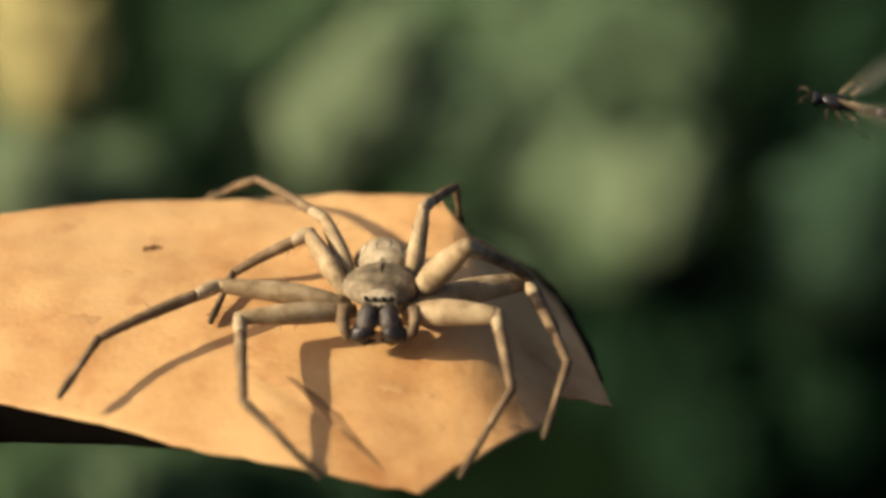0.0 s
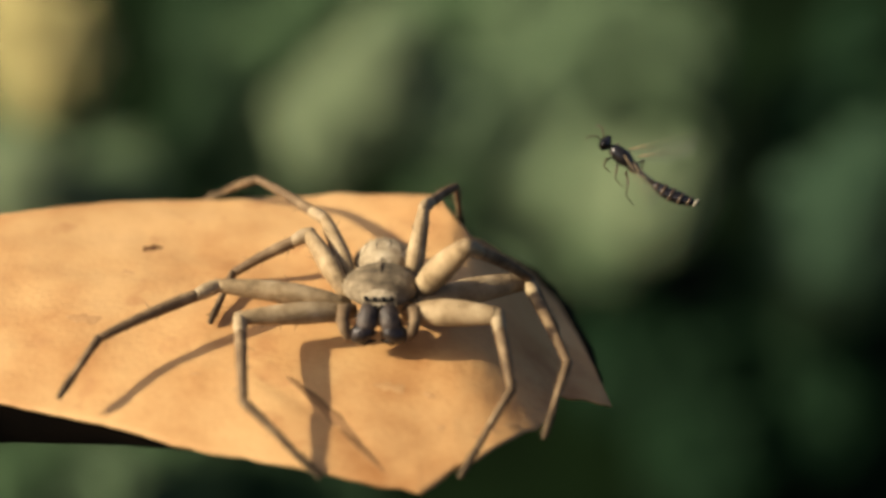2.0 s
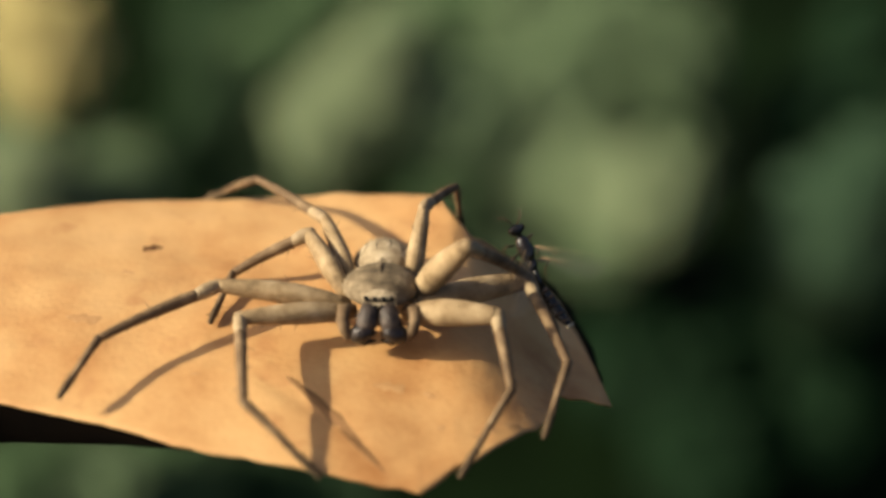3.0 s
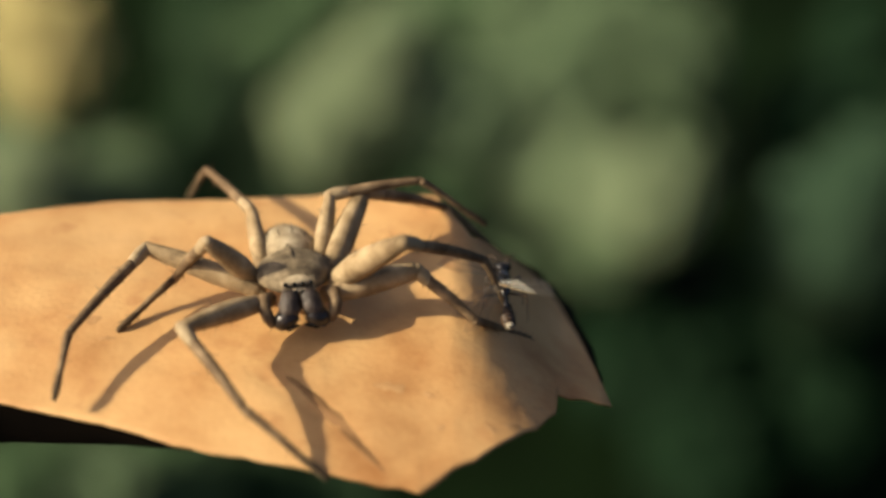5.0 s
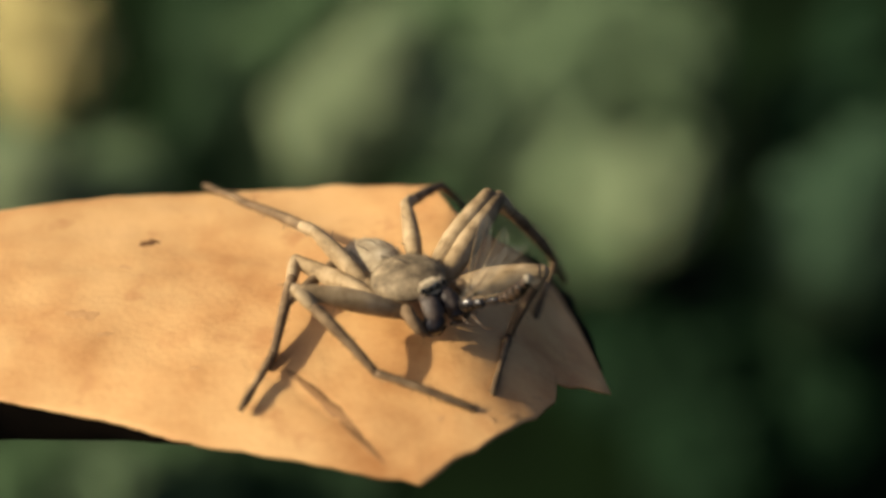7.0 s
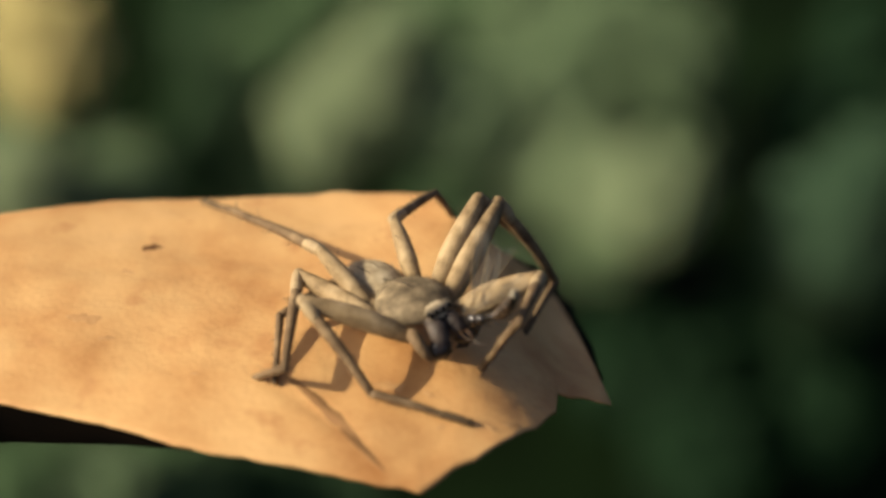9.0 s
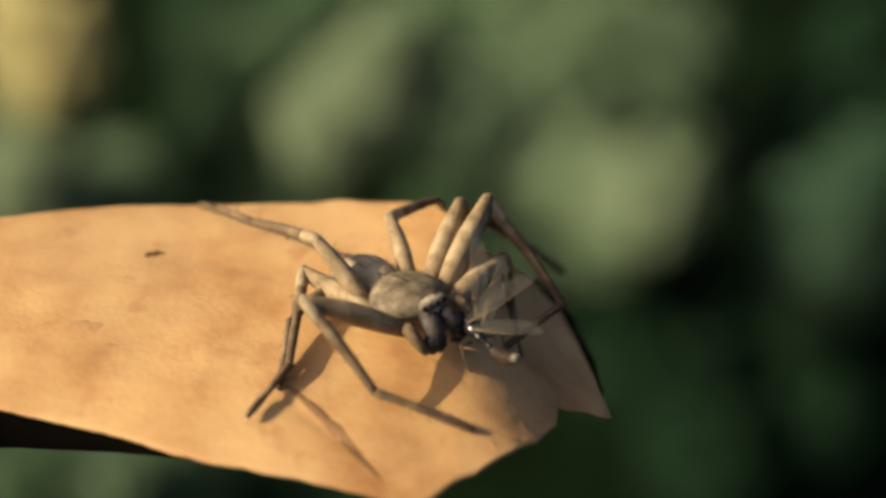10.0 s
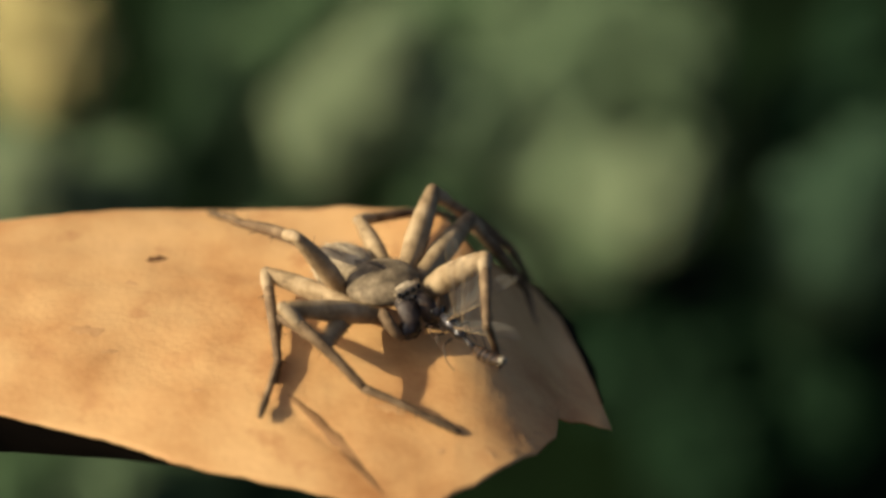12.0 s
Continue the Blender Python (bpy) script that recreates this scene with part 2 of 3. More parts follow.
# ---- the dead leaf: a dry blade that sags at its front and its right end ----
# distances on the leaf in millimetres, from its middle
BACK_EDGE = [(-136.6, 5.6), (-96.9, 11.5), (-71.9, 18.0), (-48.5, 20.9), (-23.3, 23.0), (-1.5, 20.4), (2.6, 11.5), (6.3, 6.6), (13.3, 11.2), (20.4, 23.3), (26.2, 18.4), (29.7, 1.8), (32.4, -13.2), (35.0, -29.8)]
FRONT_EDGE = [(-125.1, -39.3), (-86.8, -47.6), (-63.7, -54.5), (-47.3, -60.8), (-25.6, -65.0), (-4.5, -68.9), (1.7, -64.3), (8.2, -59.3), (18.4, -49.5), (22.7, -41.8), (23.1, -38.5), (23.5, -34.2), (28.7, -31.2), (35.0, -30.0)]
CRACK_FROM = (-30.8, -42.8)
CRACK_TO = (-11.2, -64.0)


def leaf_height(x, y):
    """Height of the blade over its middle, in metres."""
    d = max(0.0, -0.020 - y)
    r = max(0.0, x)
    q = max(0.0, (x - 0.002) * 0.65 + (y + 0.047) * 0.75)
    u = min(1.0, max(0.0, (x - 0.001) / 0.026))
    return -3.2 * d * d - 0.20 * r * r / (r + 0.016) - 0.39 * q * u * u * (3 - 2 * u) + 0.0012 * math.sin(x * 55 + 0.5) * math.sin(y * 40 + 1)


def blade_edges(x):
    """Back and front edge of the blade at x, with their fine tears; all in mm."""
    back = between(x, BACK_EDGE) + 0.5 * noise.noise(Vector((x * 0.15, 3, 0))) + 0.35 * noise.noise(Vector((x * 0.6, 8, 0)))
    front = between(x, FRONT_EDGE) + (0.5 if x < -20 else 1.1) * noise.noise(Vector((x * 0.2, 5, 0))) + 0.4 * noise.noise(Vector((x * 0.7, 9, 0)))
    return back, front


def blade_height(x, y):
    """Height of the wavy blade in mm."""
    back, front = blade_edges(x)
    fade = max(0.0, min(1.0, 10 * (back - y) / (back - front), 10 * (y - front) / (back - front)))
    z = leaf_height(x / 1000, y / 1000) * 1000
    z += (0.5 * noise.noise(Vector((x * 0.035, y * 0.13, 7))) + 0.35 * noise.noise(Vector((x * 0.06, y * 0.06, 1)))) * fade + 0.12 * noise.noise(Vector((x * 0.3, y * 0.3, 2)))
    # a crease across the front
    s = (x + 36.5) * 0.62 + (y + 42) * 0.78
    along = (x + 36.5) * 0.78 - (y + 42) * 0.62
    if -2 < along < 30:
        z -= 0.5 * math.exp(-(s / 0.9) ** 2) * min(1, (along + 2) / 4, (30 - along) / 4)
    return z


def blotch(name, x, y, r, material, root):
    """An uneven stain that lies on the blade; place and radius in mm."""
    bm = bmesh.new()
    n = 18

    def put(u, a):
        w = u * r * (1 + 0.35 * math.sin(2 * a + x) + 0.22 * math.sin(5 * a + y))
        px, py = x + 1.35 * w * math.cos(a), y + 0.9 * w * math.sin(a)
        return bm.verts.new((px / 1000, py / 1000, (blade_height(px, py) + 0.16 - 0.12 * u) / 1000))
    c = put(0, 0)
    rings = [[put(u, 2 * math.pi * k / n) for k in range(n)] for u in (0.4, 0.7, 1.0)]
    for k in range(n):
        m = (k + 1) % n
        bm.faces.new((c, rings[0][k], rings[0][m]))
        for low, high in zip(rings, rings[1:]):
            bm.faces.new((low[k], high[k], high[m], low[m]))
    part(name, bm, material, root)


def dead_leaf():
    root = thing("dead_leaf", "dry orange-brown dead leaf, curled, with a torn end", "leaf", m=pose(0, 0, LEAF_Z))
    bm = bmesh.new()
    xs = sorted(set([-150 + 2.0 * i for i in range(92)] + [x for x, _ in BACK_EDGE + FRONT_EDGE if x > -140]))
    n = 60
    top, low = [], []
    for x in xs:
        yb, yf = blade_edges(x)
        a, b = [], []
        for j in range(n + 1):
            y = yb + (yf - yb) * j / n
            z = blade_height(x, y)
            a.append(bm.verts.new((x / 1000, y / 1000, z / 1000)))
            b.append(bm.verts.new((x / 1000, y / 1000, z / 1000 - 0.00045)))
        top.append(a)
        low.append(b)
    for i in range(len(xs) - 1):
        for j in range(n):
            bm.faces.new((top[i][j], top[i][j + 1], top[i + 1][j + 1], top[i + 1][j]))
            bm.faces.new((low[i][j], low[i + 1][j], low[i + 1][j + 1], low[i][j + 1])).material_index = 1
        for j in (0, n):
            f = (top[i][j], top[i + 1][j], low[i + 1][j], low[i][j])
            bm.faces.new(f if j == 0 else f[::-1])
    for j in range(n):
        bm.faces.new((top[-1][j], top[-1][j + 1], low[-1][j + 1], low[-1][j]))
    part("blade", bm, [DRY_LEAF, SHADED_UNDER], root)
    # the edge that rolls under along the front, its shade painted near black
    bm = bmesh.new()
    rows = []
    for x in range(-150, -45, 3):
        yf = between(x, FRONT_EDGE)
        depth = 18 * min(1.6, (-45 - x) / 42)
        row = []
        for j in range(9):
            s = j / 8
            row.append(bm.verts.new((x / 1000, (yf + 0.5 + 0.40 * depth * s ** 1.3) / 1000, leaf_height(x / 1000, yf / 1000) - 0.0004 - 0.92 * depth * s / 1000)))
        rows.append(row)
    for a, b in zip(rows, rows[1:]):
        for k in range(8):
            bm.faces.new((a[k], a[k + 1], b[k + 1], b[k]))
    part("rolled_edge", bm, SHADED_EDGE, root, "rolled-under edge, shade painted near black")
    # the torn side bends down, away from the sun; its shade is painted on
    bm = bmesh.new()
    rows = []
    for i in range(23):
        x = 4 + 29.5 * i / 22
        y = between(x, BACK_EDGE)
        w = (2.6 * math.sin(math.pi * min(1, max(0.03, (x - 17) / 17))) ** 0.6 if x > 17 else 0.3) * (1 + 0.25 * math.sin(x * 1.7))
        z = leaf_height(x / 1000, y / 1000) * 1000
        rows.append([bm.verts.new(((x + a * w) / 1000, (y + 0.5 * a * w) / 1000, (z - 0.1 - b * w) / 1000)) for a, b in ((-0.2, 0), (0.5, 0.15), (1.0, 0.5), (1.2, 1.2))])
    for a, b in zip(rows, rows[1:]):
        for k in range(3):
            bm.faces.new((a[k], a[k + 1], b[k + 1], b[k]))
    part("bent_edge", bm, SHADED_EDGE, root, "downturned torn edge, shade painted near black")
    # the stalk
    bm = bmesh.new()
    tube(bm, [(-0.142, -0.012, 0), (-0.165, 0.0, 0.002), (-0.19, 0.03, 0.0), (-0.205, 0.058, -0.012)], [0.0022, 0.0018, 0.0016, 0.002], 8)
    part("stalk", bm, LEAF_STAIN, root)
    # an old crack in the blade
    bm = bmesh.new()
    rows = []
    for i in range(41):
        s = i / 40
        x, y = CRACK_FROM[0] + (CRACK_TO[0] - CRACK_FROM[0]) * s, CRACK_FROM[1] + (CRACK_TO[1] - CRACK_FROM[1]) * s + 0.8 * math.sin(5 * s)
        w = (0.2 + 0.8 * math.sin(math.pi * min(1, s * 1.05)) ** 0.6) * (1.0 + 0.45 * noise.noise(Vector((9 * s, 1, 4))))
        rows.append([bm.verts.new(((x + a * w) / 1000, (y + 0.5 * a * w) / 1000, (blade_height(x + a * w, y + 0.5 * a * w) + c) / 1000)) for a, c in ((-1, 0.04), (-0.5, 0.14), (0, 0.18), (0.5, 0.14), (1, 0.04))])
    for a, b in zip(rows, rows[1:]):
        for k in range(4):
            bm.faces.new((a[k], a[k + 1], b[k + 1], b[k]))
    part("crack", bm, CRACK, root, "brown crack in the blade")
    # dark specks
    for x, y, r in ((-62.5, 0.5, 1.3), (-66.5, -8.5, 0.8), (-68, -31, 1.0), (-49, -42, 0.6)):
        blotch("speck", x, y, r, LEAF_STAIN if r > 1.2 else FAINT, root)
    # faint brown stains, most of them towards the torn end
    for x, y, r in ((16.8, -47.5, 1.7), (13.3, -51.5, 1.1), (19.3, -43.0, 0.9), (-10.4, -44.6, 1.8), (-2.7, -46.4, 0.9), (-0.4, -54.2, 0.6), (-15.6, -59.3, 0.7), (-73.3, -25, 2.0), (9.4, -53.5, 0.9)):
        blotch("stain", x, y, r, FAINT, root)
    return root


leaf_thing = dead_leaf()


def bearing_stem():
    root = thing("dry_stem", "thin dry brown stem that bears the dead leaf", "stem", m=pose(-0.21, 0.075, 0))
    bm = bmesh.new()
    tube(bm, [(0.03, 0.05, -0.02), (0.02, 0.02, 0.4), (-0.005, 0.0, 0.8), (0, -0.015, 1.19), (-0.02, 0.01, 1.30)], [0.006, 0.005, 0.004, 0.003, 0.0015], 10)
    part("shoot", bm, LEAF_STAIN, root)


bearing_stem()


# ---- the spider ----
def leg_segment(name, start, end, radii, root, hairs, seed, material, spines=0, droop=0.0):
    """A hairy leg segment along +x, start to end in mm from its joint; radii at even steps."""
    bm = bmesh.new()
    a, b = start / 1000, end / 1000
    n = len(radii)
    steps = 4 * (n - 1)
    pts, rad = [], []

    def middle(u):
        return Vector((a + u * (b - a), 0, 0.02 * (b - a) * math.sin(math.pi * u) - droop / 1000 * u * u))

    def thick(u):
        return float(np.interp(u, np.linspace(0, 1, n), radii)) / 1000
    for i in range(steps + 1):
        pts.append(middle(i / steps))
        rad.append(thick(i / steps))
    tube(bm, pts, rad, 12, 1.1)
    blob(bm, pts[0], (rad[0] * 1.03,) * 3, u=10, v=7)
    blob(bm, pts[-1], (rad[-1] * 1.06,) * 3, u=10, v=7)
    rng = random.Random(seed)
    for k in range(hairs + spines):
        u, turn = rng.random(), rng.uniform(0, 2 * math.pi)
        out = Vector((0, math.cos(turn), math.sin(turn)))
        foot = middle(u) + out * thick(u) * 0.95
        if k < hairs:
            bristle(bm, foot, foot + (out * 0.8 + Vector((rng.uniform(0.3, 1.1), 0, 0))).normalized() * rng.uniform(0.5, 1.4) / 1000, 0.00006)
        else:
            bristle(bm, foot, foot + (out + Vector((rng.uniform(0.2, 0.8), 0, 0))).normalized() * rng.uniform(1.6, 2.6) / 1000, 0.00009, 1)
    return part(name, bm, [material, SPINE], root)


def spider_leg(root, leg, lengths, seed):
    """Femur, tibia with its knee, metatarsus with its foot."""
    a, b, c = lengths
    k = 0.9 if leg[1] == "4" else 1.0
    broad = 1.08 if leg in ("B1", "B2", "B3") else 0.88
    femur = leg_segment("femur", 0, a, [r * k * broad for r in (1.5, 2.1, 2.45, 2.3, 1.95, 1.45)], root, 110, seed, LEG_HAIR, 4)
    tibia = leg_segment("tibia", 0.17 * b, b, [r * k for r in (1.15, 1.2, 1.06, 0.92, 0.8)], root, 90, seed + 1, LEG_DARK, 8)
    leg_segment("patella", -0.4, 0.19 * b, [r * k for r in (1.2, 1.4, 1.42, 1.2)], tibia, 30, seed + 2, JOINT)
    metatarsus = leg_segment("metatarsus", 0, 0.7 * c, [r * k for r in (0.88, 0.75, 0.67, 0.62)], root, 70, seed + 3, LEG_DARK, 6)
    leg_segment("tarsus", 0.68 * c, c, [r * k for r in (0.66, 0.72, 0.7, 0.5)], metatarsus, 60, seed + 4, TARSUS, 0)
    return femur, tibia, metatarsus


# segments of each leg in mm: femur, tibia, metatarsus
LEG_LENGTHS = {"A1": (22.3, 22.3, 20.3), "A2": (25.7, 26.8, 14.3), "A3": (17.2, 18.1, 16.2), "A4": (18.1, 23.4, 25.0), "B1": (18.9, 15.8, 19.9), "B2": (24.8, 26.8, 16.6), "B3": (22.4, 25.1, 20.4), "B4": (16.7, 19.2, 17.9)}


def spider():
    """The spider faces +x; its empty is at the middle of its carapace."""
    root = thing("spider", "large hairy grey-brown huntsman spider on the dead leaf", "spider")
    mm = 0.001

    def shell(d, q):
        k = 1 - 0.28 * max(0, d.x) ** 2
        return Vector((q.x, q.y * k, q.z * (1 if d.z > 0 else 0.6) + 0.5 * mm * max(0, d.x)))
    bm = bmesh.new()
    blob(bm, (0, 0, 0), (8.0 * mm, 7.8 * mm, 4.0 * mm), u=28, v=18, shape=shell)
    rng = random.Random(4)
    for _ in range(420):
        d = Vector((rng.gauss(0, 1), rng.gauss(0, 1), abs(rng.gauss(0, 1)))).normalized()
        p = shell(d, Vector((d.x * 8.0, d.y * 7.8, d.z * 4.0)) * mm)
        bristle(bm, p * 0.99, p + (d + Vector((-0.5, 0, 0.2))).normalized() * rng.uniform(0.5, 1.1) * mm, 0.00006)
    part("carapace", bm, BODY_HAIR, root)
    bm = bmesh.new()

    def sack(d, q):
        k = 1 - 0.22 * max(0, -d.x) ** 2
        return Vector((q.x, q.y * k, q.z * (1 if d.z > 0 else 0.75)))
    blob(bm, (-12.6 * mm, 0, -1.8 * mm), (7.8 * mm, 6.4 * mm, 4.9 * mm), u=26, v=18, shape=sack)
    for _ in range(420):
        d = Vector((rng.gauss(0, 1), rng.gauss(0, 1), abs(rng.gauss(0, 1)) - 0.2)).normalized()
        p = Vector((-12.6, 0, -1.8)) * mm + sack(d, Vector((d.x * 7.8, d.y * 6.4, d.z * 4.9)) * mm)
        bristle(bm, p, p + (d + Vector((-0.8, 0, 0.1))).normalized() * rng.uniform(0.6, 1.3) * mm, 0.00006)
    belly = part("abdomen", bm, ABDOMEN_HAIR, root, "paler mottled hairy abdomen")
    # dark streaks along the hind part of its back
    for y, start, end in ((-3.9, -11.5, -15.5), (-1.5, -10.0, -17.5), (1.4, -10.5, -17.0), (3.8, -11.0, -15.0)):
        bm = bmesh.new()
        line = []
        for k in range(7):
            x = start + (end - start) * k / 6
            yy = y * (1 - 0.03 * k) + 0.15 * math.sin(2.1 * k + y)
            line.append(Vector((x, yy, 4.9 * math.sqrt(max(0.05, 1 - ((x + 12.6) / 7.8) ** 2 - (yy / 6.4) ** 2)) - 1.95)) * mm)
        tube(bm, line, [w * mm for w in (0.12, 0.3, 0.42, 0.3, 0.38, 0.25, 0.1)], 8, 0.5)
        part("marking", bm, BODY_HAIR, belly, "dark brown streak")
    for s in (-1, 1):
        bm = bmesh.new()
        tube(bm, [(6.8 * mm, s * 1.7 * mm, 0.2 * mm), (9.0 * mm, s * 2.0 * mm, -0.4 * mm), (10.4 * mm, s * 2.3 * mm, -1.7 * mm), (10.8 * mm, s * 2.7 * mm, -3.2 * mm), (10.6 * mm, s * 3.0 * mm, -4.4 * mm)],
             [1.5 * mm, 2.0 * mm, 2.2 * mm, 1.8 * mm, 0.9 * mm], 16, 0.95)
        for _ in range(150):
            a = rng.gauss(-0.3 * s, 0.7)
            u = rng.random()
            p = Vector((8.0 + 2.6 * u + 2.1 * math.cos(a), s * (2.0 + 0.7 * u) + 2.1 * math.sin(a), -0.2 - 4.0 * u * u)) * mm
            bristle(bm, p, p + Vector((rng.uniform(0.2, 0.8), 0.5 * math.sin(a), rng.uniform(-1.3, -0.4))) * mm, 0.00008)
        jaw = part("chelicera", bm, FACE_HAIR, root, "dark jaw with grey-brown hair")
        # the dark bare end, its pale stripe and the folded fang
        bm = bmesh.new()
        tube(bm, [(9.9 * mm, s * 2.0 * mm, -2.3 * mm), (10.8 * mm, s * 2.3 * mm, -3.2 * mm), (11.1 * mm, s * 3.4 * mm, -3.9 * mm), (10.8 * mm, s * 4.6 * mm, -4.6 * mm), (10.3 * mm, s * 5.6 * mm, -5.0 * mm)],
             [1.2 * mm, 2.0 * mm, 2.25 * mm, 1.8 * mm, 0.8 * mm], 16, 0.95)
        part("jaw_end", bm, JAW, jaw, "bare dark jaw end")
        bm = bmesh.new()
        for _ in range(70):
            u = rng.random()
            p = Vector((10.3 + 1.9 * u ** 0.5, s * (1.5 + 0.5 * u + rng.gauss(0, 0.18)), -0.2 - 3.2 * u)) * mm
            bristle(bm, p, p + Vector((0.5, rng.uniform(-0.2, 0.2), rng.uniform(-1.2, -0.6))) * mm, 0.00011)
        part("hair_stripe", bm, PALE_HAIR, jaw, "pale hair stripe")
        bm = bmesh.new()
        tube(bm, [(11.2 * mm, s * 4.4 * mm, -4.4 * mm), (12.0 * mm, s * 2.6 * mm, -5.4 * mm), (11.7 * mm, s * 0.5 * mm, -5.2 * mm)], [1.0 * mm, 0.8 * mm, 0.2 * mm], 8)
        part("fang", bm, EYE, jaw)
        # palps reach forward and down beside the jaws
        bm = bmesh.new()
        tube(bm, [(5.4 * mm, s * 5.4 * mm, -1.6 * mm), (7.8 * mm, s * 7.0 * mm, -0.6 * mm), (9.8 * mm, s * 7.2 * mm, -1.8 * mm), (11.0 * mm, s * 6.6 * mm, -3.4 * mm), (11.6 * mm, s * 5.8 * mm, -5.0 * mm)],
             [1.1 * mm, 1.4 * mm, 1.3 * mm, 1.2 * mm, 0.6 * mm], 10)
        for _ in range(110):
            u = rng.random()
            p = Vector((7.8 + 3.6 * u, s * (7.2 - 1.2 * u), -0.4 - 4.4 * u)) * mm
            bristle(bm, p, p + Vector((rng.uniform(-1, 1), rng.uniform(-1, 1), rng.uniform(-1, 1))) * mm * 1.9, 0.00007)
        part("pedipalp", bm, LEG_DARK, root, "hairy grey-brown palp")
    # pale hair band that carries the two rows of eyes
    bm = bmesh.new()
    blob(bm, (7.2 * mm, 0, 2.3 * mm), (0.9 * mm, 3.5 * mm, 0.9 * mm), u=18, v=10)
    blob(bm, (8.15 * mm, 0, 0.9 * mm), (0.7 * mm, 3.1 * mm, 0.6 * mm), u=18, v=8)
    blob(bm, (6.2 * mm, 0, 2.6 * mm), (1.2 * mm, 2.2 * mm, 0.5 * mm), u=18, v=8)
    for _ in range(260):
        p = Vector((rng.uniform(6.5, 8.7), rng.uniform(-3.6, 3.6), 0)) * mm
        p.z = (3.0 - 1.35 * max(0, p.x / mm - 7.0)) * mm
        bristle(bm, p, p + Vector((rng.uniform(0.1, 0.6), rng.uniform(-0.5, 0.5), rng.uniform(0.1, 0.6))) * mm, 0.00009)
    part("face_hair", bm, PALE_HAIR, root, "pale hair band round the eyes")
    for row, z, x in ((0, 2.15, 8.15), (1, 0.75, 8.85)):
        for k in range(4):
            y = (k - 1.5) * (1.7 if row == 0 else 1.4)
            bm = bmesh.new()
            blob(bm, ((x - 0.05 * y * y) * mm, y * mm, z * mm), (0.55 * mm,) * 3, u=10, v=8)
            part("eye", bm, EYE, root)
    # dark thread-like groove along the middle of the carapace
    bm = bmesh.new()
    tube(bm, [(-4.5 * mm, 0, 3.4 * mm), (-2 * mm, 0, 3.95 * mm), (0.5 * mm, 0, 4.05 * mm)], [0.15 * mm, 0.28 * mm, 0.1 * mm], 6)
    part("groove", bm, SPINE, root, "dark groove in the carapace")
    legs = {leg: spider_leg(root, leg, lengths, 10 * i) for i, (leg, lengths) in enumerate(LEG_LENGTHS.items())}
    return root, legs


spider_thing, spider_legs = spider()


